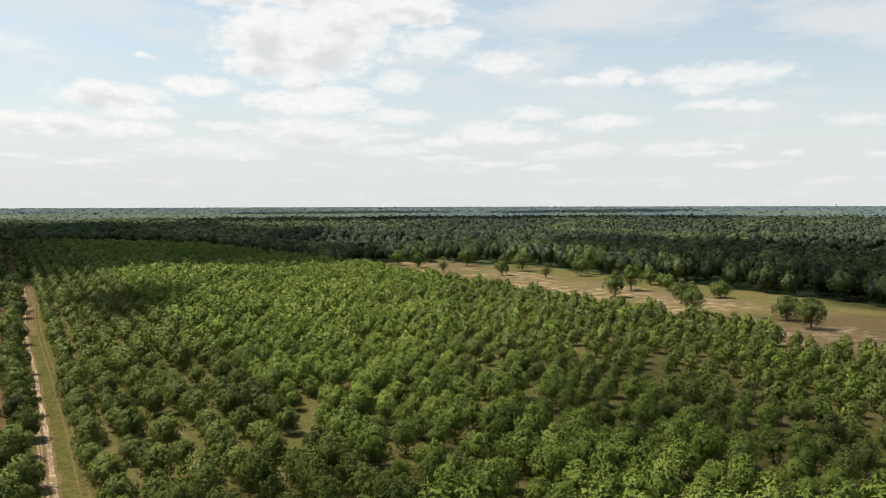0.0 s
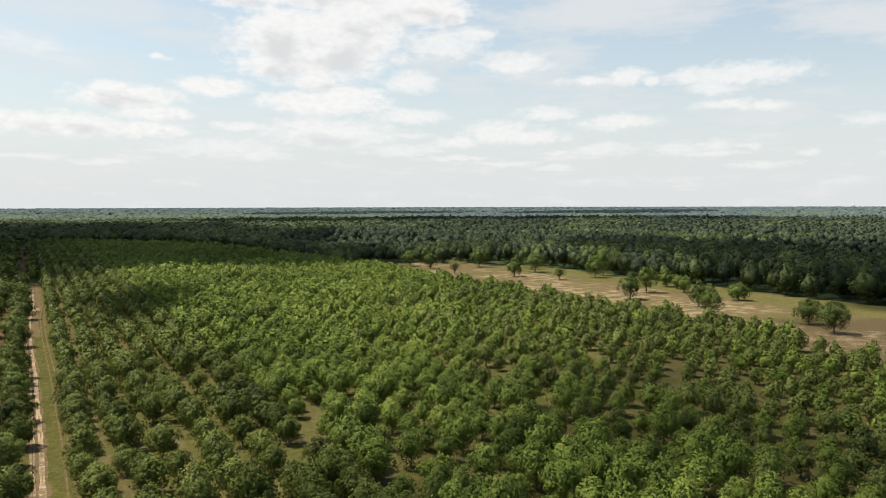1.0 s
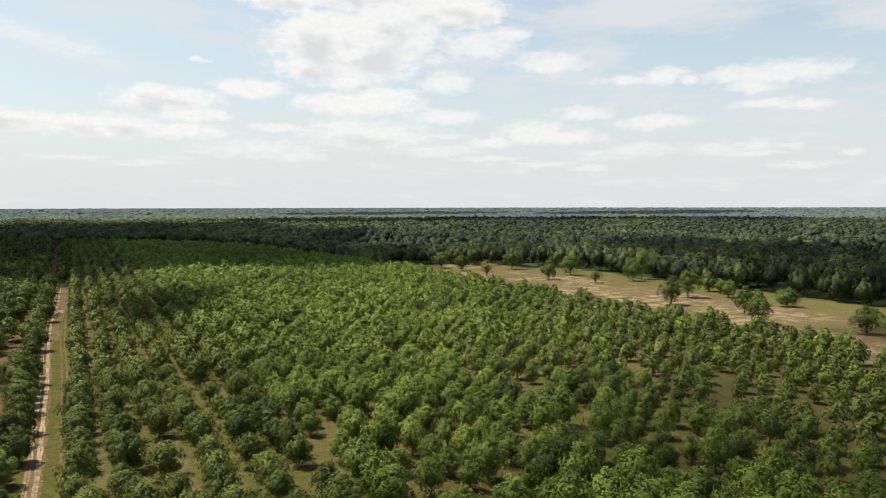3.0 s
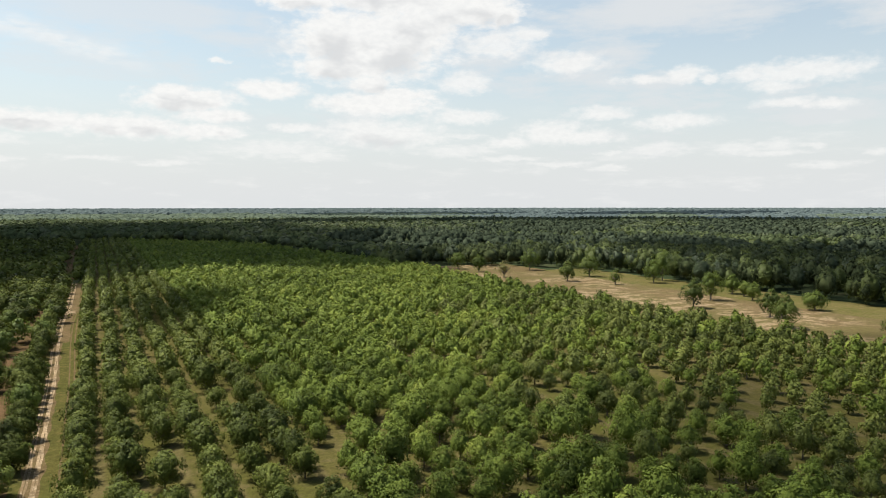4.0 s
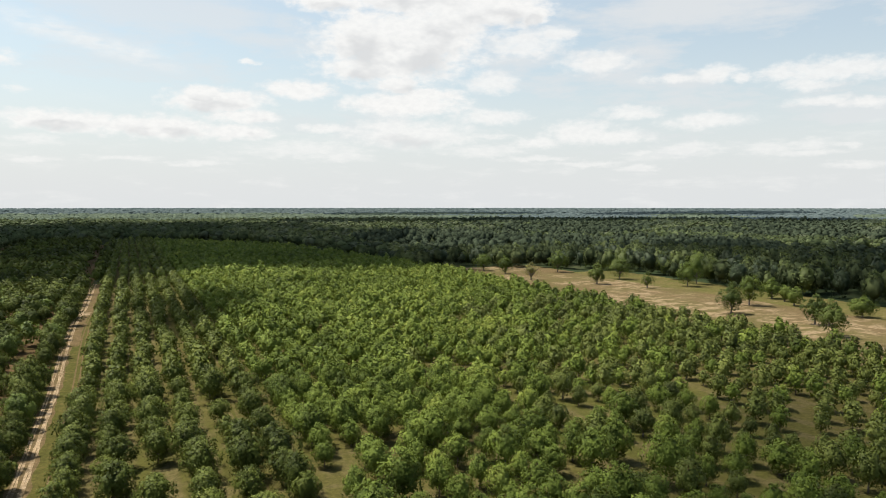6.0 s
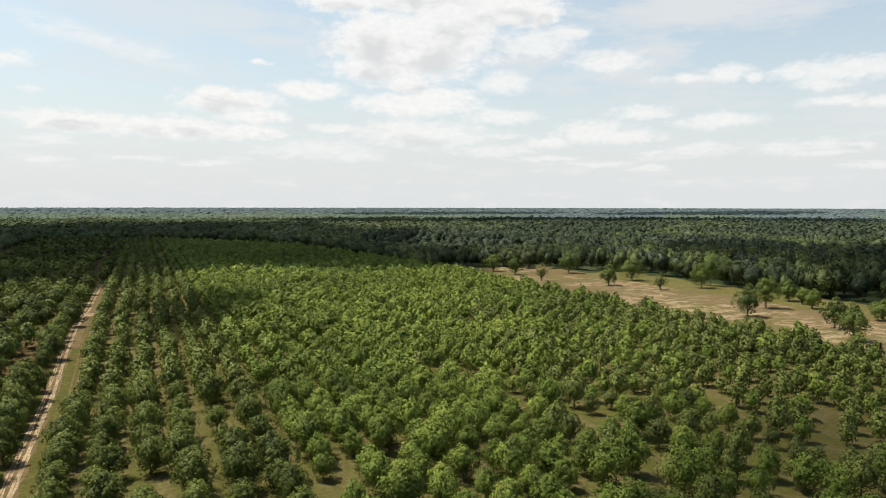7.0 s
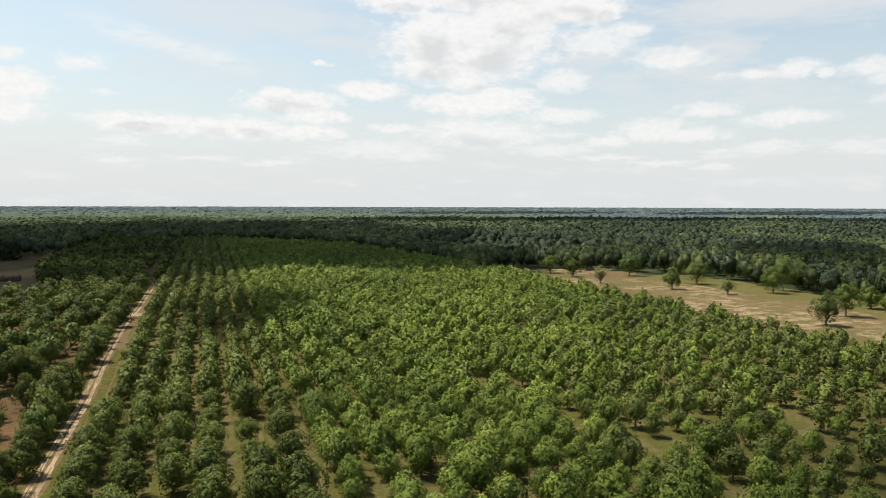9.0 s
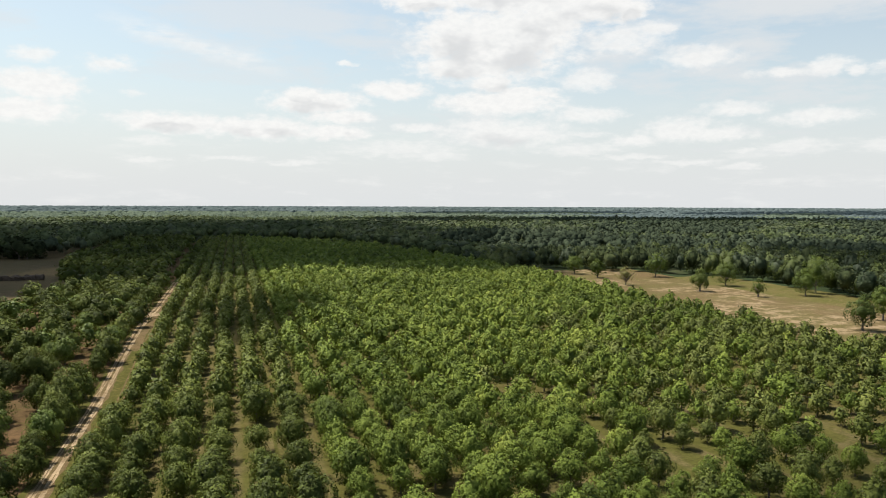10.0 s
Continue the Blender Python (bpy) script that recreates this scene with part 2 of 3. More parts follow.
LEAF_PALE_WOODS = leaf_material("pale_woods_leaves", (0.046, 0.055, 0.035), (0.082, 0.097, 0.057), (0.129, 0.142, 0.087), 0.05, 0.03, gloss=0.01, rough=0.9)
# pines and the farthest woods, with bluish haze painted into the leaf colour
LEAF_HAZE_PINE = leaf_material("far_haze_pines", (0.059, 0.080, 0.080), (0.098, 0.123, 0.120), (0.138, 0.164, 0.152), 0.05, 0.02, clump=0.3, gloss=0.01, rough=0.9)
LEAF_GREY = leaf_material("grey_leaves", (0.018, 0.029, 0.015), (0.039, 0.054, 0.026), (0.069, 0.088, 0.047), 0.2)
LEAF_MAPLE = leaf_material("wood_edge_leaves", (0.037, 0.050, 0.015), (0.076, 0.096, 0.028), (0.123, 0.148, 0.053), 0.3)
LEAF_PINE = leaf_material("pine_needles", (0.026, 0.035, 0.021), (0.047, 0.06, 0.037), (0.08, 0.096, 0.057), 0.05, 0.03, gloss=0.01, rough=0.9)
BARK = bark_material()
SOIL_FOREST = ground_material("forest_floor", (0.03, 0.045, 0.02), (0.045, 0.06, 0.025), (0.07, 0.07, 0.035), 0.004)
SOIL_ORCHARD = ground_material("orchard_grass", (0.078, 0.077, 0.019), (0.1, 0.085, 0.027), (0.128, 0.1, 0.047), 0.02, (7.4, 4.6, (0.125, 0.1, 0.044)))
SOIL_GROVE = ground_material("grove_soil", (0.0968, 0.0634, 0.029), (0.132, 0.081, 0.0405), (0.066, 0.0634, 0.0158), 0.03)
SOIL_VERGE = ground_material("verge_grass", (0.074, 0.074, 0.018), (0.09, 0.08, 0.022), (0.115, 0.09, 0.03), 0.05)
SOIL_HAY = ground_material("dry_field", (0.15, 0.104, 0.052), (0.118, 0.1, 0.036), (0.33, 0.24, 0.145), 0.021, drift=True)
SOIL_GREEN = ground_material("green_strip", (0.101, 0.0986, 0.0264), (0.132, 0.11, 0.0387), (0.176, 0.132, 0.066), 0.04)
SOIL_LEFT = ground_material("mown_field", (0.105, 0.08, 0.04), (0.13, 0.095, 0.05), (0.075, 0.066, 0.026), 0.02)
SAND = ground_material("pale_sand", (0.37, 0.273, 0.167), (0.176, 0.123, 0.066), (0.44, 0.343, 0.229), 0.12)
SOIL_TRACK = ground_material("brown_track", (0.145, 0.0986, 0.0493), (0.114, 0.0845, 0.0352), (0.194, 0.136, 0.0748), 0.15)

# ---- mesh helpers ----


def mesh_of(name, verts, tris, mats, index=None, smooth=False):
    """A mesh of triangles; rows of six numbers carry the way each leaf turns its soft side, after its place."""
    me = bpy.data.meshes.new(name)
    verts, tris = np.asarray(verts, np.float32), np.asarray(tris, np.int32)
    turned = verts[:, 3:] if verts.shape[1] == 6 else None
    verts, smooth = np.ascontiguousarray(verts[:, :3]), smooth or turned is not None
    me.vertices.add(len(verts))
    me.vertices.foreach_set("co", verts.ravel())
    me.loops.add(tris.size)
    me.loops.foreach_set("vertex_index", tris.ravel())
    me.polygons.add(len(tris))
    me.polygons.foreach_set("loop_start", np.arange(0, tris.size, 3, dtype=np.int32))
    if index is not None:
        me.polygons.foreach_set("material_index", np.asarray(index, np.int32))
    me.polygons.foreach_set("use_smooth", np.full(len(tris), smooth))
    for m in mats:
        me.materials.append(m)
    me.update(calc_edges=True)
    if turned is not None:
        me.normals_split_custom_set_from_vertices(turned)
    return me


def joined(chunks):
    """Several (verts, tris) as one."""
    verts, tris, n = [], [], 0
    for v, t in chunks:
        verts.append(v)
        tris.append(t + n)
        n += len(v)
    return np.concatenate(verts), np.concatenate(tris)


def spread(template, places):
    """One template copied to rows of x, y, z, turn, width, height."""
    v, t = template
    p = np.asarray(places, float).reshape(-1, 6)
    c, s = np.cos(p[:, 3])[:, None], np.sin(p[:, 3])[:, None]
    x = (v[None, :, 0] * c - v[None, :, 1] * s) * p[:, 4, None] + p[:, 0, None]
    y = (v[None, :, 0] * s + v[None, :, 1] * c) * p[:, 4, None] + p[:, 1, None]
    z = v[None, :, 2] * p[:, 5, None] + p[:, 2, None]
    n = v[:, 3:] if v.shape[1] == 6 else np.zeros((len(v), 3))
    nx, ny = n[None, :, 0] * c - n[None, :, 1] * s, n[None, :, 0] * s + n[None, :, 1] * c
    verts = np.stack([x, y, z, nx, ny, np.broadcast_to(n[None, :, 2], x.shape)], -1).reshape(-1, 6)
    tris = (t[None] + (np.arange(len(p)) * len(v))[:, None, None]).reshape(-1, 3)
    return verts, tris


def tube(points, radii, sides=6):
    """A tapered, bent limb through points."""
    verts, tris = [], []
    pts = [Vector(p) for p in points]
    for k, (p, r) in enumerate(zip(pts, radii)):
        along = (pts[min(k + 1, len(pts) - 1)] - pts[max(k - 1, 0)]).normalized()
        side = along.orthogonal().normalized()
        up = along.cross(side)
        for j in range(sides):
            a = 2 * math.pi * j / sides
            verts.append(p + (side * math.cos(a) + up * math.sin(a)) * r)
    for k in range(len(pts) - 1):
        for j in range(sides):
            a, b = k * sides + j, k * sides + (j + 1) % sides
            tris += [(a, b, b + sides), (a, b + sides, a + sides)]
    return np.array([tuple(v) for v in verts]), np.array(tris)


def blob(level, rng, lump=0.25, squash=1.0):
    """A lumpy unit ball."""
    bm = bmesh.new()
    bmesh.ops.create_icosphere(bm, subdivisions=level, radius=1.0)
    shift = Vector(rng.uniform(-50, 50, 3))
    v = []
    for p in bm.verts:
        k = 1 + lump * 1.6 * noise.noise(p.co * 1.7 + shift) + lump * noise.noise(p.co * 4.1 + shift)
        v.append(tuple(p.co * k))
    t = [[w.index for w in f.verts] for f in bm.faces]
    bm.free()
    v = np.array(v)
    v[:, 2] *= squash
    return v, np.array(t)


def crown(rng, width, low, high, lobes, leaves, size, core_level=1, ragged=0.0, core=0.5):
    """A crown of many leaf sprays set on lobes round an irregular core; unit: metres."""
    rx, rz = width / 2, (high - low) / 2
    mid = (high + low) / 2
    centres, radii = [], []
    for k in range(lobes):
        a, h = k * 2.399 + rng.uniform(-0.4, 0.4), 1 - 2 * (k + 0.5) / lobes
        r = math.sqrt(max(0.0, 1 - h * h)) * rng.uniform(0.45 - 0.1 * ragged, 0.88 + 0.14 * ragged)
        r *= 1.04 - 0.4 * max(h, 0.0)
        centres.append((math.cos(a) * r * rx, math.sin(a) * r * rx, mid + (h * rng.uniform(0.45, 1.0)) * rz))
        radii.append(rng.uniform(0.17 - 0.04 * ragged, 0.36) * rx * (1.12 - 0.2 * h))
    centres, radii = np.array(centres), np.array(radii)
    pick = rng.integers(0, lobes, leaves)
    way = rng.normal(size=(leaves, 3))
    out = centres[pick] - np.array([0, 0, mid - 0.15 * rz])
    out /= np.linalg.norm(out, axis=1)[:, None] + 1e-6
    way = way / np.linalg.norm(way, axis=1)[:, None] + out * 0.75
    way[:, 2] += 0.25
    way /= np.linalg.norm(way, axis=1)[:, None]
    place = centres[pick] + way * [1.0, 1.0, 1.25] * (radii[pick] * rng.uniform(0.55, 1.2, leaves))[:, None]
    place[:, 2] = np.maximum(place[:, 2], low * 0.8)
    whole = (place - np.array([0, 0, mid - 0.3 * rz])) / np.array([rx, rx, rz])
    whole /= np.linalg.norm(whole, axis=1)[:, None] + 1e-6
    normal = 0.6 * way + 0.6 * whole + rng.normal(size=(leaves, 3)) * 0.5
    normal /= np.linalg.norm(normal, axis=1)[:, None]
    soft = 0.5 * way + 0.75 * whole + rng.normal(size=(leaves, 3)) * 0.16
    soft /= np.linalg.norm(soft, axis=1)[:, None]
    side = np.cross(normal, rng.normal(size=(leaves, 3)))
    side /= np.linalg.norm(side, axis=1)[:, None] + 1e-6
    ahead = np.cross(side, normal)
    s = (size * rng.uniform(0.6, 1.4, leaves))[:, None]
    a = place - ahead * s * 0.55 + side * s * rng.uniform(-0.25, 0.25, leaves)[:, None]
    b = place + side * s * 0.62 + ahead * s * rng.uniform(0.1, 0.5, leaves)[:, None]
    c = place - side * s * 0.62 + ahead * s * rng.uniform(0.1, 0.5, leaves)[:, None]
    verts = np.concatenate([np.stack([a, c, b], 1).reshape(-1, 3), np.repeat(soft, 3, axis=0)], axis=1)
    tris = np.arange(leaves * 3).reshape(-1, 3)
    cv, ct = blob(core_level, rng, 0.3)
    cv = cv * [rx * (core - 0.15 * ragged), rx * (core - 0.15 * ragged), rz * (core + 0.05 - 0.12 * ragged)]
    cv = np.concatenate([cv + [0, 0, mid], cv / np.linalg.norm(cv, axis=1)[:, None]], axis=1)
    return joined([(verts, tris), (cv, ct)])


def stem(rng, height, girth, limbs=5, reach=2.2, fork=0.35, sides=6):
    """Trunk with limbs."""
    lean = rng.uniform(-0.25, 0.25, 2)
    top = (lean[0], lean[1], height * 0.75)
    parts = [tube([(0, 0, -0.15), (lean[0] * 0.2, lean[1] * 0.2, height * fork * 0.5), (lean[0] * 0.5, lean[1] * 0.5, height * fork), top],
                  [girth * 1.35, girth, girth * 0.85, girth * 0.3], sides)]
    for k in range(limbs):
        a = k * 2.399 + rng.uniform(-0.3, 0.3)
        h = height * rng.uniform(fork * 0.7, fork * 1.25)
        r = reach * rng.uniform(0.7, 1.1)
        ca, sa = math.cos(a), math.sin(a)
        parts.append(tube([(lean[0] * 0.4, lean[1] * 0.4, h), (ca * r * 0.45, sa * r * 0.45, h + r * 0.5), (ca * r, sa * r, h + r * rng.uniform(0.9, 1.3))],
                          [girth * 0.55, girth * 0.4, girth * 0.14], sides - 1))
    return joined(parts)


def part(name, me, parent, label=""):
    ob = new(name, me)
    ob.parent = parent
    if label:
        ob["label"] = label
    return ob


def tree_thing(name, trunk_mesh, crown_mesh, label, category, group):
    root = tagged(new(name), label, category, group)
    part("trunk", trunk_mesh, root)
    part("crown", crown_mesh, root)
    return root


def sheet(name, label, category, corners, z, mat, step=6.0):
    """A gently uneven patch of ground with wavering edges, laid over the main sheet; corners: x0, x1, y0, y1."""
    x0, x1, y0, y1 = corners
    nx, ny = max(2, int((x1 - x0) / step)), max(2, int((y1 - y0) / step))
    bm = bmesh.new()
    grid = []
    for j in range(ny + 1):
        row = []
        for i in range(nx + 1):
            x, y = x0 + (x1 - x0) * i / nx, y0 + (y1 - y0) * j / ny
            wob = noise.noise((x * 0.05, y * 0.05, 3.0)) * 2.0
            edge = i in (0, nx) or j in (0, ny)
            dz = 0.0 if edge else noise.noise((x * 0.08, y * 0.08, 0)) * 0.012
            row.append(bm.verts.new((x + (wob if edge else 0), y + (wob if edge else 0), z + dz + dip(x, y))))
        grid.append(row)
    for j in range(ny):
        for i in range(nx):
            bm.faces.new((grid[j][i], grid[j][i + 1], grid[j + 1][i + 1], grid[j + 1][i]))
    me = bpy.data.meshes.new(name)
    bm.to_mesh(me)
    bm.free()
    for p in me.polygons:
        p.use_smooth = True
    me.materials.append(mat)
    return tagged(new(name, me), label, category, "", "structure")


# ---- ground ----


def land(r):
    """Height of the land: flat, with a low rise far off."""
    k = max(0.0, min(1.0, (r - 2600) / 2200))
    return 20.0 * k * k * (3 - 2 * k)


def ease(k):
    k = max(0.0, min(1.0, k))
    return k * k * (3 - 2 * k)


def dip(x, y):
    """The land falls gently towards the track and the grove."""
    return -3.3 * ease((48 - x) / 38) * ease((405 - y) / 150)


def bend(y):
    """The track swings a little westwards on its way north."""
    return 0.2 - 1.9 * ease((y - 200) / 165) + 1.6 * ease((y - 370) / 60)


ROW, GAP = 7.4, 6.5
ORCHARD_EAST = 225.0


def build_ground():
    bm = bmesh.new()
    rings = list(range(0, 600, 15)) + [600, 700, 820, 1000, 1300, 1600, 2200, 2600, 2900, 3200, 3500, 3800, 4100, 4400, 4700, 4950]

    def bed(x, y, r):
        inside = -150 < x < 212 and y < 540
        return land(r) + dip(x, y) - (1.0 if inside else 0.0)

    last = None
    for r in rings:
        ways = [(r * math.sin(2 * math.pi * k / 96), r * math.cos(2 * math.pi * k / 96)) for k in range(96 if r else 1)]
        ring = [bm.verts.new((x, y, bed(x, y, r))) for x, y in ways]
        if last is not None:
            for k in range(96):
                if len(last) == 1:
                    bm.faces.new((last[0], ring[(k + 1) % 96], ring[k]))
                else:
                    bm.faces.new((last[k], last[(k + 1) % 96], ring[(k + 1) % 96], ring[k]))
        last = ring
    bmesh.ops.recalc_face_normals(bm, faces=bm.faces)
    me = bpy.data.meshes.new("ground")
    bm.to_mesh(me)
    bm.free()
    me.materials.append(SOIL_FOREST)
    tagged(new("ground", me), "dark grassy forest floor reaching to the horizon", "ground", "", "structure")


def orchard_end(x):
    """How far the orchard reaches along the track, by distance from the track."""
    return 1095 - max(0.0, x - 45) * 1.5 - max(0.0, x - 190) * 9.0


build_ground()
sheet("orchard_floor", "thin green and tan grass with worn strips between orchard rows", "ground", (4.4, 226, -160, 820), 0.05, SOIL_ORCHARD)
sheet("orchard_floor", "grass under the far orchard rows in cloud shade", "ground", (4.4, 150, 820, 1090), 0.05, SOIL_ORCHARD)
sheet("grove_floor", "bare brown soil and thin grass under the old grove", "ground", (-60, -2.2, -160, 1050), 0.05, SOIL_GROVE)
sheet("grove_floor", "shaded soil under the western part of the grove", "ground", (-170, -58, -160, 470), 0.04, SOIL_GROVE)
sheet("verge", "mown olive grass lane beside the sandy track", "grass", (-4.4, 6.6, -160, 545), 0.09, SOIL_VERGE, 2.5)
sheet("hay_field", "dry tan hay field with pale bare streaks", "field", (224, 324, -160, 566), 0.04, SOIL_HAY)
sheet("green_strip", "greener grass strip along the edge of the woods", "field", (316, 356, -160, 500), 0.06, SOIL_GREEN)
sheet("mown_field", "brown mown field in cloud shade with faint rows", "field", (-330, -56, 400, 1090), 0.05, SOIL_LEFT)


def strip(name, mat, x_at, width, y0, y1, z, parent=None, label="", step=3.0, seed=1.0):
    """A worn strip of ground along the rows with crumbling edges and a shallow hollow."""
    bm = bmesh.new()
    last = None
    for j in range(int((y1 - y0) / step) + 1):
        y = y0 + j * step
        x = x_at + (bend(y) if abs(x_at) < 8 else 0.0) + noise.noise((3.0, y * 0.02, 0)) * 0.25
        w = width * (1 + 0.6 * noise.noise((seed * 9, y * 0.13, 1)))
        row = [bm.verts.new((x + k * w, y, z + dz + dip(x, y))) for k, dz in ((-1, 0.0), (-0.6, 0.03), (0, 0.005), (0.6, 0.03), (1, 0.0))]
        if last:
            for k in range(4):
                bm.faces.new((last[k], last[k + 1], row[k + 1], row[k]))
        last = row
    me = bpy.data.meshes.new(name)
    bm.to_mesh(me)
    bm.free()
    me.materials.append(mat)
    if parent:
        return part(name, me, parent, label)
    return tagged(new(name, me), label, "track", "", "structure")


def build_track():
    root = tagged(new("dirt_track"), "pale sandy farm track with two worn wheel ruts", "track", "", "structure")
    strip("wheel_rut", SAND, -1.7, 0.5, -155, 545, 0.115, root, seed=1.0)
    strip("wheel_rut", SAND, 0.0, 0.55, -155, 545, 0.115, root, seed=2.0)
    strip("middle_ridge", SOIL_TRACK, -0.7, 1.8, -155, 545, 0.1, root, seed=3.0)
    lane = tagged(new("grass_lane"), "faint tyre lines worn into the grass lane", "track", "", "structure")
    strip("tyre_line", SOIL_TRACK, 4.0, 0.22, -155, 520, 0.105, lane, seed=4.0)
    strip("tyre_line", SOIL_TRACK, 5.4, 0.25, -155, 520, 0.105, lane, seed=5.0)
    strip("bare_lane", SOIL_TRACK, 1.0, 2.4, 330, 540, 0.1, seed=6.0, label="bare pinkish brown soil on the far part of the track")
    strip("sand_patch", SAND, 0.6, 3.0, 399, 410, 0.14, seed=7.0, label="pale sand patch where a path crosses the track", step=2.0)
    strip("row_track", SOIL_VERGE, 41.4, 0.5, 90, 480, 0.09, seed=8.0, label="narrow tan path between two orchard rows")


build_track()

# ---- orchard east of the track ----
rng = np.random.default_rng(7)
HEIGHT = 7.1


def orchard_kinds(leaf, width, count, leaves=2500):
    kinds = []
    for k in range(count):
        w, h = width + 0.25 * (k % 3), HEIGHT + 0.3 * (k % 2)
        kinds.append((mesh_of("trunk", *stem(rng, h, 0.16, 5, 1.9), [BARK]),
                      mesh_of("crown", *crown(rng, w, 1.1, h, 60, leaves, 0.31, 2, 0.75, 0.6), [leaf])))
    return kinds


def thinness(x, y):
    """0 in the full orchard, towards 1 in its young south-east corner."""
    return max(0.0, min(1.0, (x - 85) / 60, (232 - x) / 28)) * max(0.0, min(1.0, (265 - y) / 70))


def density(x, y):
    """Share of the planting places that hold a tree: thinner in the south-east and beside the track."""
    thin = thinness(x, y)
    return 0.97 - 0.07 * thin - (0.05 if x < 50 else 0) - (0.04 if y < 190 else 0)


# bare places where trees are missing: x, y, radius
BARE = [(34, 171, 4), (58, 152, 5), (61, 134, 4), (65, 119, 4), (21, 141, 4), (115, 177, 6), (112, 151, 4), (157, 185, 4),
        (161, 160, 4), (104, 109, 4), (91, 117, 4), (49, 118, 4), (64, 174, 4), (97, 226, 6), (112, 172, 4), (148, 167, 6),
        (157, 191, 5), (147, 205, 4), (49, 193, 4), (81, 166, 4), (38, 204, 4), (42, 272, 4), (127, 286, 4)]


def is_bare(x, y):
    return any(math.hypot(x - a, y - b) < r for a, b, r in BARE)


near, middle, far, olive = [], [], [], set()
for i in range(33):
    x0 = 8.0 + ROW * i
    y = -45.0 + (i % 2) * 2.0
    while y < orchard_end(x0):
        y += GAP * (0.8 + 0.4 * rng.random())
        x = x0 + rng.normal() * 0.6
        if x > ORCHARD_EAST + (7.0 if 170 < y < 312 else 0.0) or rng.random() > density(x, y) or is_bare(x, y):
            continue
        thin = thinness(x, y)
        size = (0.96 - 0.16 * thin) * rng.uniform(0.72, 1.22) * (0.6 if rng.random() < 0.025 else 1)
        tall = size * rng.uniform(0.86, 1.18) + (0.1 if x > 205 else 0.0)
        row = (x, y, dip(x, y), rng.uniform(0, 6.28), size, tall)
        if rng.random() < max(0.75 * thin, 0.8 * max(0.0, min(1.0, (x - 125) / 70, (365 - y) / 80))):
            olive.add((x, y))
        start = 116 - 0.45 * x
        if x < 146 and start < y < start + 140:
            near.append(row)
        elif y < 530:
            middle.append(row)
        else:
            far.append(row)

ORCHARD_LABEL = "young green pecan tree with a rounded leafy crown"
ROADSIDE_LABEL = "greyish green pecan tree in the rows beside the track"
THIN_LABEL = "small olive green pecan tree with a thin crown"
for group, kinds, label in (([r for r in near if r[0] >= 46 and (r[0], r[1]) not in olive], orchard_kinds(LEAF_ORCHARD, 6.3, 7), ORCHARD_LABEL),
                            ([r for r in near if (r[0], r[1]) in olive], orchard_kinds(LEAF_THIN, 5.5, 4, 2000), THIN_LABEL),
                            ([r for r in near if r[0] < 46], orchard_kinds(LEAF_ROADSIDE, 6.4, 4), ROADSIDE_LABEL)):
    roots = [tree_thing("pecan_tree", t, c, label, "tree", "orchard rows") for t, c in kinds]
    for n, (x, y, z, turn, w, h) in enumerate(group):
        m = Mx.Translation((x, y, z)) @ Mx.Rotation(turn, 4, "Z") @ Mx.Diagonal((w, w, h, 1))
        if n < len(roots):
            roots[n].matrix_basis = m
        else:
            copy_thing(roots[n % len(roots)], m).scale = (w, w, h)


def canopy(name, label, groups, mats_of, smooth=False):
    """Trees past counting as one mesh: groups of (templates, places)."""
    chunks, index = [], []
    for templates, places in groups:
        for k, (tpl, mat) in enumerate(templates):
            rows = places[k::len(templates)]
            if len(rows):
                v, t = spread(tpl, rows)
                chunks.append((v, t))
                index.append(np.full(len(t), mat))
    v, t = joined(chunks)
    return tagged(new(name, mesh_of(name, v, t, mats_of, np.concatenate(index), smooth)), label, "trees", "", "stuff")


def mids(mat, width, leaves=560, size=0.56):
    return [(crown(rng, width, 1.1, HEIGHT, 46, leaves, size, 1, 0.65, 0.66), mat) for k in range(5)]


road_rows = [r for r in middle if r[0] < 46 and r[1] > 100]
field_rows = [r for r in middle if r[0] >= 46 and r[1] > 60 and (r[0], r[1]) not in olive]
thin_rows = [r for r in middle if r[0] >= 46 and r[1] > 60 and (r[0], r[1]) in olive]
far_edge, far_main = [r for r in far if r[0] < 46], [r for r in far if r[0] >= 46]
edge_kinds = [(crown(rng, 5.8, 1.2, HEIGHT, 14, 80, 1.1, 1, 0.2, 0.85), 1) for k in range(4)]
far_kinds = [(crown(rng, 6.4, 1.2, HEIGHT, 14, 80, 1.15, 1, 0.2, 0.85), 0) for k in range(4)]
trunk_kind = [(tube([(0, 0, -0.1), (0.05, 0, 1.3), (0, 0.05, 3.0)], [0.22, 0.16, 0.12], 5), 2)]
behind = [r for r in middle if not (r[0] < 46 and r[1] > 100 or r[0] >= 46 and r[1] > 60)]
canopy("orchard_trees", "even rows of green pecan trees filling the orchard",
       [(mids(0, 6.3), [r for r in field_rows if r[1] < 290]), (mids(0, 6.3, 320, 0.78), [r for r in field_rows if r[1] >= 290]), (mids(1, 6.2), road_rows), (mids(3, 5.8), thin_rows), (mids(0, 6.0, 200, 0.9), behind), (far_kinds, far_main), (edge_kinds, far_edge), (trunk_kind, [r for r in middle if r[1] < 300])],
       [LEAF_ORCHARD, LEAF_ROADSIDE, BARK, LEAF_THIN])

# ---- old grove west of the track ----
grove_near, grove_far = [], []


def grove_edge(y):
    """Western edge of the grove: it draws back where the mown field begins."""
    return -90.0 if y < 405 else -60.0 - 0.2 * min(170.0, max(0.0, y - 520))


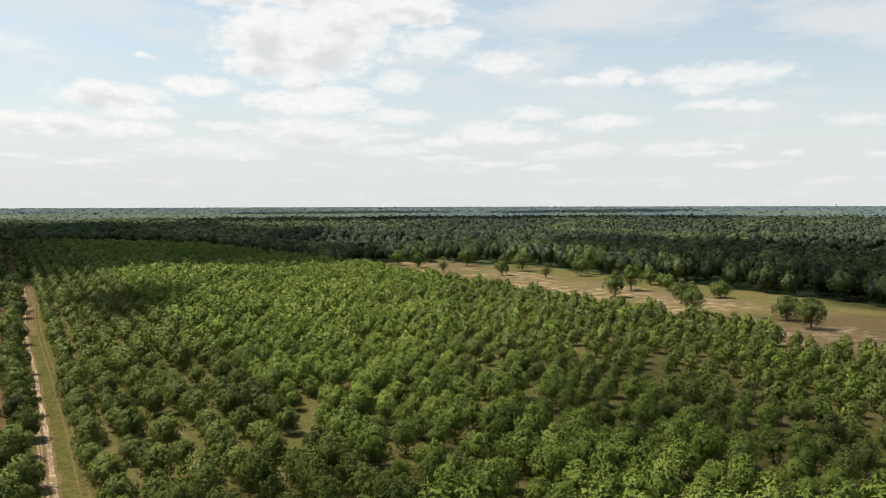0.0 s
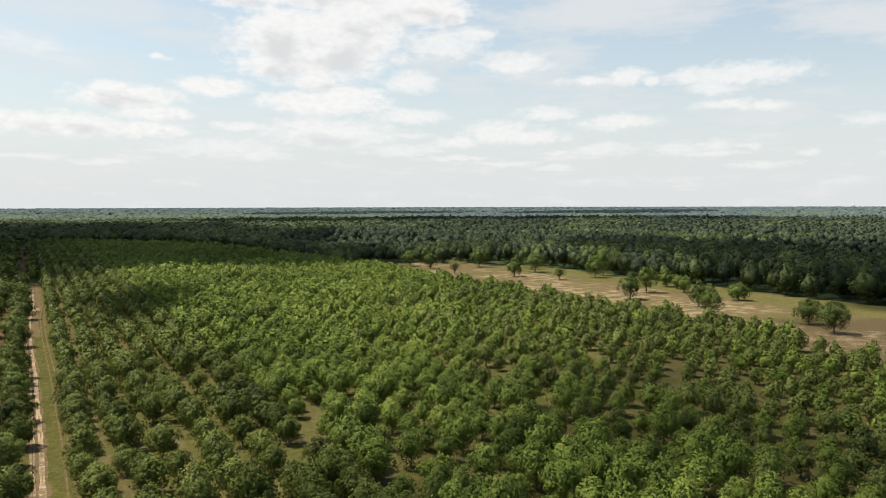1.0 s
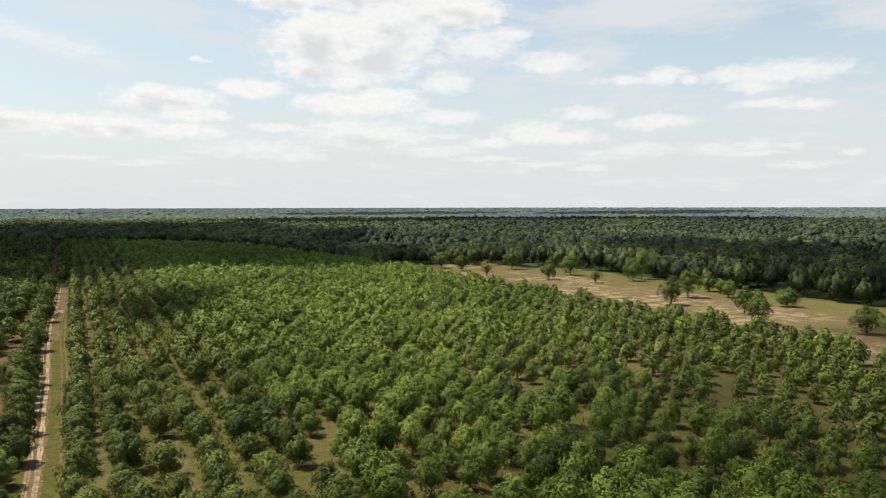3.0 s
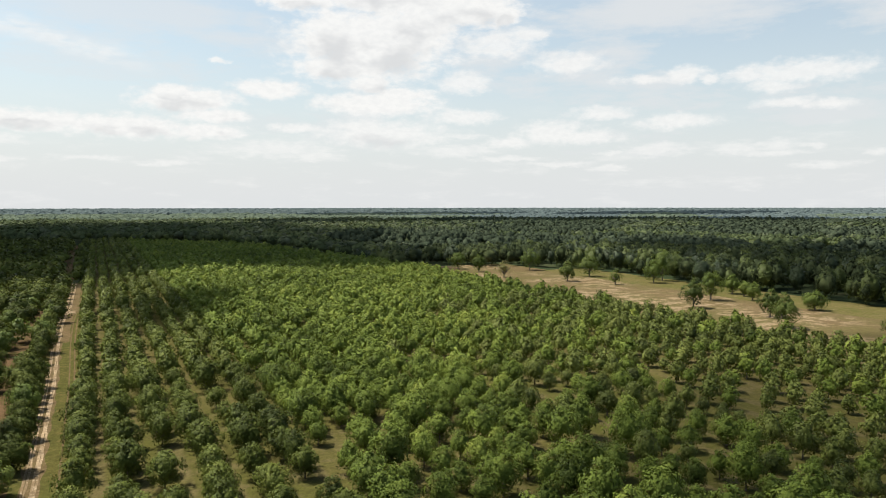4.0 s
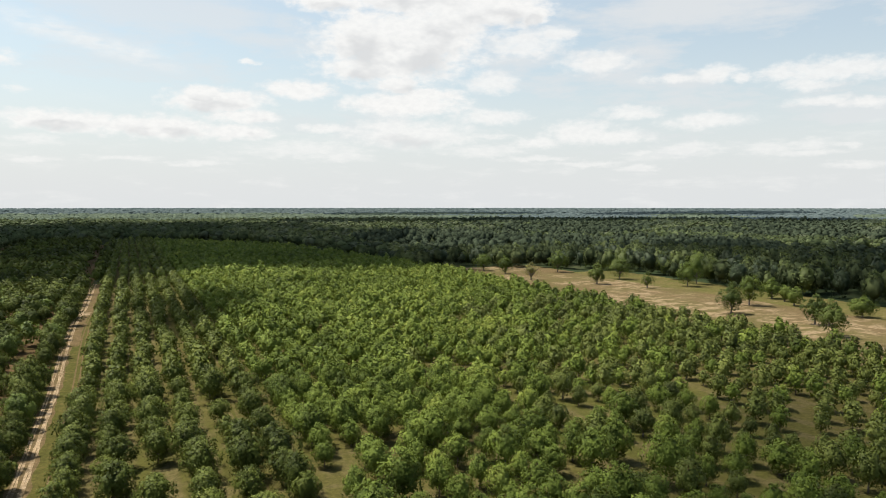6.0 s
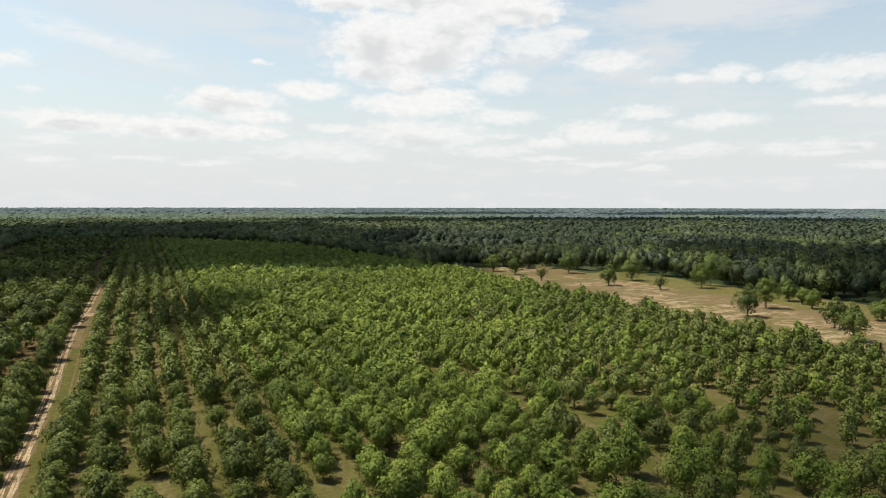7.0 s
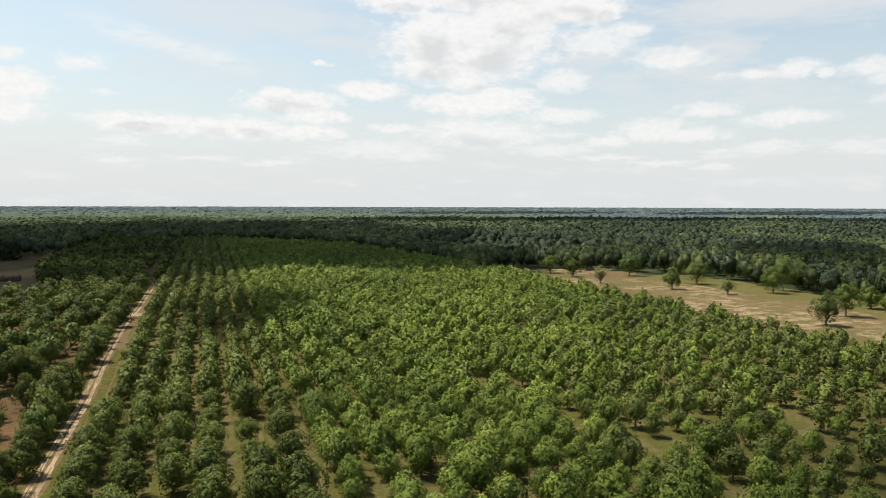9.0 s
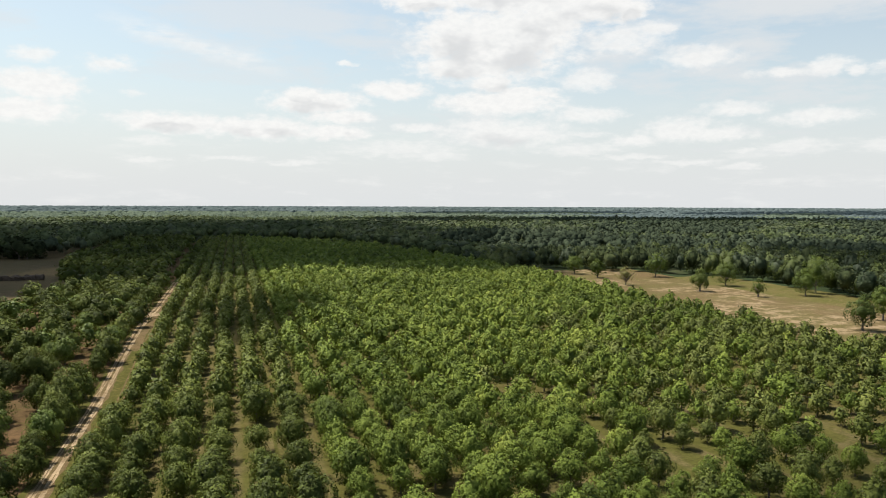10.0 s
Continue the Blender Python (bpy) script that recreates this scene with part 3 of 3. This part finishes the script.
for i in range(10):
    x0 = (-6.2 if i == 0 else -8.0) - 8.6 * i
    y = (-60.0 if i < 10 else 230.0) + (i % 2) * 4
    while y < 1055:
        y += rng.uniform(6.5, 13.0) if i == 0 else rng.uniform(8.0, 14.0)
        x = (x0 if i or y < 548 else 0.5) + rng.normal() * (1.3 if i == 0 else 2.2)
        if x < grove_edge(y) or (i and rng.random() > 0.74) or (-15 < x < -8.5 and y < 240 and rng.random() < 0.92):
            continue
        size = rng.uniform(0.65, 1.3) * (0.86 if i == 0 else 1.06)
        row = (x, y, dip(x, y), rng.uniform(0, 6.28), size, size ** 0.6 * rng.uniform(0.85, 1.1))
        (grove_near if -50 < x and 130 < y < 320 else grove_far).append(row)
grove_near = [r for r in grove_near if math.hypot(r[0] + 7, r[1] - 333) > 8 and math.hypot(r[0] + 20, r[1] - 361) > 8]
grove_meshes = [(mesh_of("trunk", *stem(rng, 8.8, 0.22, 6, 2.6), [BARK]), mesh_of("crown", *crown(rng, 9.6, 1.2, 9.4, 44, 4200, 0.38, 2, 0.6, 0.6), [LEAF_GROVE])) for k in range(4)]
roots = [tree_thing("grove_tree", t, c, "dark green broad-crowned tree in the old grove beside the track", "tree", "old grove") for t, c in grove_meshes]
bright = mesh_of("crown", *crown(rng, 8.6, 1.2, 8.4, 36, 3400, 0.38, 2, 0.4), [LEAF_LIGHT])
roots.append(tree_thing("grove_tree", grove_meshes[0][0], bright, "light green younger tree in the old grove", "tree", "old grove"))
for x, y in ((-7.0, 333.0), (-20.0, 361.0)):
    copy_thing(roots[-1], Mx.Translation((x, y, dip(x, y))))
for n, (x, y, z, turn, w, h) in enumerate(grove_near):
    m = Mx.Translation((x, y, z)) @ Mx.Rotation(turn, 4, "Z") @ Mx.Diagonal((w, w, h, 1))
    if n < len(roots):
        roots[n].matrix_basis = m
    else:
        copy_thing(roots[n % len(roots)], m).scale = (w, w, h)
grove_kinds = [(crown(rng, 9.8, 1.4, 9.4, 34, 600, 0.72, 2, 0.5, 0.66), 0) for k in range(4)]
grove_kinds.append((crown(rng, 8.8, 1.5, 8.6, 30, 560, 0.8, 2, 0.4), 1))
grove_low = [(crown(rng, 9.6, 1.5, 9.2, 18, 90, 1.6, 1, 0.2, 0.85), 0) for k in range(4)]
canopy("grove_trees", "dense old grove of dark green trees beside the track", [(grove_kinds, [r for r in grove_far if r[1] < 520]), (grove_low, [r for r in grove_far if r[1] >= 520])], [LEAF_GROVE, LEAF_LIGHT])

# ---- single trees in the hay field: x, y, height, width, kind ----
FIELD_TREES = [
    (266, 177, 12.4, 11.2, 0), (277, 195, 10.4, 12.0, 0), (262, 232, 13.5, 11.5, 0), (280, 255, 12.4, 11.0, 0), (316, 261, 8.2, 11.5, 1),
    (271, 292, 13.2, 12.0, 0), (300, 310, 15.6, 13.2, 1), (319, 300, 9.6, 8.4, 1), (328, 314, 9.0, 6.6, 1), (331, 325, 10.4, 10.5, 1),
    (289, 423, 12.4, 11.4, 0), (304, 393, 9.3, 8.4, 2), (332, 390, 13.8, 14.0, 1), (346, 398, 21.0, 15.5, 1), (321, 443, 13.8, 19.0, 0),
    (369, 450, 14.6, 18.0, 0), (310, 503, 15.4, 16.0, 1), (266, 537, 12.8, 15.0, 1), (269, 508, 12.4, 11.0, 1), (264, 462, 11.2, 12.5, 3),
]
FIELD_LOOK = [
    ("field_tree", "full dark green tree standing alone in the dry hay field", LEAF_FIELD, 4200, 0.48),
    ("field_tree", "bright green spreading tree at the edge of the hay field", LEAF_LIGHT, 4000, 0.48),
    ("field_tree", "small thin-crowned tree with forked limbs in the hay field", LEAF_FIELD, 1100, 0.46),
    ("field_tree", "half bare yellowish tree with spreading limbs in the field", LEAF_SPARSE, 900, 0.46),
]
for x, y, h, w, k in FIELD_TREES:
    h, w = h * 0.98, w * 0.9
    name, label, leaf, leaves, size = FIELD_LOOK[k]
    bare = k >= 2
    root = tree_thing(name, mesh_of("trunk", *stem(rng, h, 0.36, 15 if bare else 8, w * (0.42 if bare else 0.3), 0.22, 7), [BARK]),
                      mesh_of("crown", *(crown(rng, w * 1.06, h * 0.17, h, 34, leaves, size * 0.85, 1 if bare else 2, 0.75)), [leaf]), label, "tree", "field trees")
    root.matrix_basis = Mx.Translation((x, y, 0)) @ Mx.Rotation(rng.uniform(0, 6.28), 4, "Z")

# ---- woods ----


def field_or_orchard(x, y):
    if 2 < x < 229 and y < orchard_end(max(0, x)) + 12:
        return True
    if grove_edge(y) - 3 < x <= 4 and y < 1070 or x <= 4 and y < 530:
        return True
    if 224 < x < 350 - max(0.0, y - 500) * 1.0 and y < 580:
        return True
    if -340 < x < -50 and 430 < y < 765 or -300 < x < -110 and 1018 < y < 1050:
        return True
    return False


def woods(r0, r1, gap, az0=-20.0, az1=64.0):
    rows = []
    area = math.radians(az1 - az0) / 2 * (r1 * r1 - r0 * r0)
    for k in range(int(area / (gap * gap))):
        a, r = radians(rng.uniform(az0, az1)), math.sqrt(rng.uniform(r0 * r0, r1 * r1))
        x, y = r * math.sin(a), r * math.cos(a)
        if field_or_orchard(x, y):
            continue
        wild = max(0.15, min(1.0, (4200 - r) / 2500))
        tall = 1 + 0.35 * wild * noise.noise((x * 0.006, y * 0.006, 5.0))
        s = 0.95 + wild * rng.uniform(-0.35, 0.35)
        rows.append((x, y, land(r) + dip(x, y), rng.uniform(0, 6.28), s * gap / 9.0, s ** 0.6 * tall))
    return rows


def dome(rng, sides, rings, width, height):
    """A low-cost lumpy crown for woods far off, open below."""
    verts, tris = [(0, 0, height * rng.uniform(0.92, 1.08))], []
    for j in range(1, rings + 1):
        a = j / rings * 1.9
        for k in range(sides):
            turn = (k + 0.5 * j + rng.uniform(-0.3, 0.3)) * 2 * math.pi / sides
            r = math.sin(min(a, 1.5)) * width / 2 * rng.uniform(0.75, 1.25)
            z = height * (0.5 + 0.5 * math.cos(a)) * rng.uniform(0.92, 1.06)
            verts.append((math.cos(turn) * r, math.sin(turn) * r, z))
    for k in range(sides):
        n = (k + 1) % sides
        tris.append((0, 1 + k, 1 + n))
        for j in range(rings - 1):
            a, b = 1 + j * sides + k, 1 + j * sides + n
            tris += [(a, a + sides, b), (b, a + sides, b + sides)]
    return np.array(verts), np.array(tris)


wood_a = [(crown(rng, 11.4, 1.0, 15.0, 34, 440, 0.85, 2, 0.5, 0.72), m) for m in (0, 0, 1, 1, 2)]
wood_a += [(crown(rng, 8.6, 2.0, 16.5, 28, 360, 0.8, 2, 0.5, 0.72), m) for m in (0, 2, 0)]
wood_c = [(dome(rng, 5, 2, 8.0, 14.5 + k % 3), 0) for k in range(5)]
WOOD_LOOKS = [LEAF_FOREST, LEAF_MAPLE, LEAF_GREY]
near_woods = woods(150, 700, 9.0)
canopy("woods", "dense mixed woodland of dark green and lighter crowns", [(wood_a, near_woods)], WOOD_LOOKS)
def leafy(width, low, high, leaves, size, mat):
    return (crown(rng, width, low, high, 14, leaves, size, 1, 0.4, 0.78), mat)


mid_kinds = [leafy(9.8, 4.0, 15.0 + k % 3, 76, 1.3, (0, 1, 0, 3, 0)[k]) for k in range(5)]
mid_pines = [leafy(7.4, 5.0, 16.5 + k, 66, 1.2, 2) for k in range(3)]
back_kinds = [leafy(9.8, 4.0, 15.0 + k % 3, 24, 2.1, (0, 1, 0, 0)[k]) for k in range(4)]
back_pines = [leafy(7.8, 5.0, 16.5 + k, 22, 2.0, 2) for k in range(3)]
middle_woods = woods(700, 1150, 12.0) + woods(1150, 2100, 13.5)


def is_pine(x, y):
    """Pines stand in drifts, most of them in the east."""
    east = max(0.0, min(1.0, (math.degrees(math.atan2(x, y)) - 8) / 22))
    return noise.noise((x * 0.004, y * 0.004, 9.0)) < -0.5 + 0.62 * east


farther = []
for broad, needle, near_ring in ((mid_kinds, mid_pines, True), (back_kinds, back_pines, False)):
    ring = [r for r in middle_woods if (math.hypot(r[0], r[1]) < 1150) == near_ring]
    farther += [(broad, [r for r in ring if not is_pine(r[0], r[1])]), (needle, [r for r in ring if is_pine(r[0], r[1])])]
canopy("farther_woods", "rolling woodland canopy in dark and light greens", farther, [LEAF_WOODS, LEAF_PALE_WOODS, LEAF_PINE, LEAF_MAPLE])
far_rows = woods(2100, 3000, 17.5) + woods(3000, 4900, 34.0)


# pine drifts and everything past 3300 m take the haze-blue leaf colour
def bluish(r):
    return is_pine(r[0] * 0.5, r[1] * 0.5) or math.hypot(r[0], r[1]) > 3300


far_haze_pines = [(t, 1) for t, m in wood_c]
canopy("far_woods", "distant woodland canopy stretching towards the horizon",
       [(wood_c, [r for r in far_rows if not bluish(r)]), (far_haze_pines, [r for r in far_rows if bluish(r)])],
       [LEAF_FAR_HAZE, LEAF_HAZE_PINE], True)

# ---- far left field: tree clump, brush pile, and small white sheds ----
clump_kinds = [mesh_of("crown", *crown(rng, 13.0, 1.2, 13.0, 20, 700, 1.2, 2), [LEAF_FOREST]) for k in range(2)]
clump_trunk = mesh_of("trunk", *stem(rng, 12.0, 0.35, 6, 3.5, 0.25), [BARK])
for k in range(9):
    root = tree_thing("field_tree", clump_trunk, clump_kinds[k % 2], "dark tree in a clump standing in the mown field", "tree", "clump of trees")
    root.matrix_basis = Mx.Translation((-190 + 7.5 * k + rng.normal() * 2, 785 + rng.normal() * 7, 0)) @ Mx.Rotation(rng.uniform(0, 6.28), 4, "Z") @ Mx.Scale(rng.uniform(1.1, 1.6), 4)


def plain(name, colour, rough):
    m, g, out = material(name)
    pos = g.add("ShaderNodeNewGeometry").outputs["Position"]
    n = g.noise(pos, 1.2, 4, 0.6)
    g.put(out.inputs[0], principled(g, g.mix(g.ramp(n, 0.3, 0.7, 0.0, 0.35), colour, tuple(0.6 * v for v in colour)), rough).outputs[0])
    return m


pv, pt = joined([(blob(2, rng, 0.4)[0] * [3.2, 2.8, 2.7] + [4.0 * k - 12, rng.normal() * 0.7, 0.8], blob(2, rng)[1]) for k in range(7)])
pile = tagged(new("brush_pile", mesh_of("brush_pile", pv, pt, [plain("cut_brush", (0.075, 0.055, 0.04), 0.95)])), "long dark heap of cut brush in the mown field", "brush pile")
pile.matrix_basis = Mx.Translation((-97, 580, 0))
WHITE_WALL, GREY_ROOF, DOORWAY_SHADE = plain("white_board", (0.75, 0.75, 0.73), 0.7), plain("metal_roof", (0.45, 0.45, 0.45), 0.5), plain("doorway_shade", (0.05, 0.05, 0.05), 0.8)


def box_mesh(name, sx, sy, sz, z, mat, y=0.0, x=0.0):
    bm = bmesh.new()
    bmesh.ops.create_cube(bm, size=1.0, matrix=Mx.Translation((x, y, z + sz / 2)) @ Mx.Diagonal((sx, sy, sz, 1)))
    bmesh.ops.bevel(bm, geom=bm.edges, offset=0.03, segments=1, affect="EDGES")
    me = bpy.data.meshes.new(name)
    bm.to_mesh(me)
    bm.free()
    me.materials.append(mat)
    return me


def roof_mesh(name, sx, sy, z, rise, mat):
    bm = bmesh.new()
    v = [bm.verts.new(p) for p in ((-sx, -sy, z), (sx, -sy, z), (sx, sy, z), (-sx, sy, z), (-sx, 0, z + rise), (sx, 0, z + rise))]
    for f in ((0, 1, 5, 4), (2, 3, 4, 5), (0, 4, 3), (1, 2, 5), (3, 2, 1, 0)):
        bm.faces.new([v[k] for k in f])
    me = bpy.data.meshes.new(name)
    bm.to_mesh(me)
    bm.free()
    me.materials.append(mat)
    return me


def shed(x, y, turn, scale, label):
    root = tagged(new("shed"), label, "shed", "sheds among the trees")
    part("wall", box_mesh("wall", 9, 6, 3.2, 0, WHITE_WALL), root)
    part("roof", roof_mesh("roof", 5.0, 3.6, 3.2, 1.8, GREY_ROOF), root, "pale metal gable roof")
    # no opening: a near-black panel on the wall paints the shade of a doorway
    part("door", box_mesh("door", 2.4, 0.1, 2.6, 0.02, DOORWAY_SHADE, -3.03), root, "dark panel painted as the shade of an open doorway")
    root.matrix_basis = Mx.Translation((x, y, 0)) @ Mx.Rotation(turn, 4, "Z") @ Mx.Scale(scale, 4)


shed(-169, 1108, 0.2, 0.6, "small white shed at the far edge of the field")
shed(234, 985, 0.5, 0.6, "small white shed at the end of the orchard")

def water_tower(az, far):
    """A white tank on six legs, far off over the woods."""
    x, y = far * math.sin(radians(az)), far * math.cos(radians(az))
    root = tagged(new("water_tower"), "small white water tower rising over the distant woods", "water tower")
    bm = bmesh.new()
    bmesh.ops.create_uvsphere(bm, u_segments=20, v_segments=12, radius=1.0, matrix=Mx.Translation((0, 0, 24.5)) @ Mx.Diagonal((6.5, 6.5, 4.0, 1)))
    tank = bpy.data.meshes.new("tank")
    bm.to_mesh(tank)
    bm.free()
    tank.materials.append(WHITE_WALL)
    part("tank", tank, root, "bright white rounded tank")
    part("riser", mesh_of("riser", *tube([(0, 0, 0), (0, 0, 21)], [0.9, 0.9], 10), [WHITE_WALL]), root)
    for k in range(6):
        a = k * math.pi / 3
        ca, sa = math.cos(a), math.sin(a)
        part("leg", mesh_of("leg", *tube([(ca * 7.5, sa * 7.5, 0), (ca * 6.1, sa * 6.1, 25)], [0.35, 0.3], 8), [WHITE_WALL]), root)
    root.matrix_basis = Mx.Translation((x, y, land(far)))


water_tower(58.1, 4600.0)

# ---- cumulus overhead, above the view, whose shade lies on the land ----


def cloud_material(thick):
    m, g, out = material("cloud")
    pos = g.add("ShaderNodeNewGeometry").outputs["Position"]
    col = g.mix(g.noise(pos, 0.02, 4, 0.6), (0.78, 0.79, 0.8), (0.86, 0.86, 0.86))
    clear = g.add("ShaderNodeBsdfTransparent")
    mixer = g.add("ShaderNodeMixShader")
    mixer.inputs[0].default_value = thick
    g.put(mixer.inputs[1], clear.outputs[0])
    g.put(mixer.inputs[2], principled(g, col, 1.0, g.noise(pos, 0.05, 4, 0.6), 0.5, 8.0, 0.0).outputs[0])
    g.put(out.inputs[0], mixer.outputs[0])
    return m


CLOUD_BASE = 1300.0
CLOUD_WHITE, CLOUD_THIN = cloud_material(0.6), cloud_material(0.42)


# half clear white for the unseen cloud that dims the south-east ground
def dimming_cloud_material():
    m, g, out = material("dimming_cloud")
    d = g.add("ShaderNodeBsdfDiffuse")
    d.inputs[0].default_value = (0.85, 0.85, 0.85, 1)
    clear = g.add("ShaderNodeBsdfTransparent")
    mixer = g.add("ShaderNodeMixShader")
    pos = g.add("ShaderNodeNewGeometry").outputs["Position"]
    g.put(mixer.inputs[0], g.ramp(g.noise(pos, 0.012, 3, 0.5), 0.3, 0.7, 0.08, 0.28))
    g.put(mixer.inputs[1], clear.outputs[0])
    g.put(mixer.inputs[2], d.outputs[0])
    g.put(out.inputs[0], mixer.outputs[0])
    return m


def cloud(label, puffs, look_of=CLOUD_WHITE):
    """A cumulus of flattened puffs; x and y are where its shade falls."""
    shift = sun_way * (CLOUD_BASE / sun_way.z)
    chunks = []
    for x, y, rx, ry in puffs:
        v, t = blob(3, rng, 0.1)
        chunks.append((v * [rx, ry, 0.3 * min(rx, ry)] + [x + shift.x, y + shift.y, CLOUD_BASE], t))
    v, t = joined(chunks)
    tagged(new("cloud", mesh_of("cloud", v, t, [look_of], smooth=True)), label, "cloud", "", "structure")


cloud("broad white cumulus cloud high over the far orchard", [
    (-60, 645, 150, 145), (62, 725, 120, 165), (112, 765, 90, 170), (165, 662, 70, 130), (224, 650, 66, 140),
    (-250, 700, 150, 190), (120, 1050, 260, 350), (-200, 1130, 350, 330), (60, 1440, 280, 240),
    (-700, 1000, 400, 450), (-130, 830, 140, 140), (-90, 545, 70, 60)])
cloud("white cumulus cloud high over the woods beside the field", [(480, 430, 95, 120), (580, 330, 120, 130), (560, 520, 120, 80), (450, 270, 95, 110), (420, 170, 80, 90)], CLOUD_THIN)
cloud("long white cumulus cloud high over the eastern woods", [(620, 1750, 330, 230), (1050, 1700, 380, 250), (1500, 1500, 360, 260)])
cloud("distant white cumulus cloud high over the woods", [(1250, 2950, 520, 260), (2300, 2500, 560, 300)])
cloud("small white cumulus puff high over the orchard", [(41, 362, 20, 36), (62, 398, 19, 32)])
# added out of view, only to take some sun off the ground below
cloud("unseen thin cloud added to dim the hay field and near orchard", [(245, 130, 105, 80), (165, 112, 70, 64), (82, 92, 62, 44), (30, 84, 40, 46)], dimming_cloud_material())
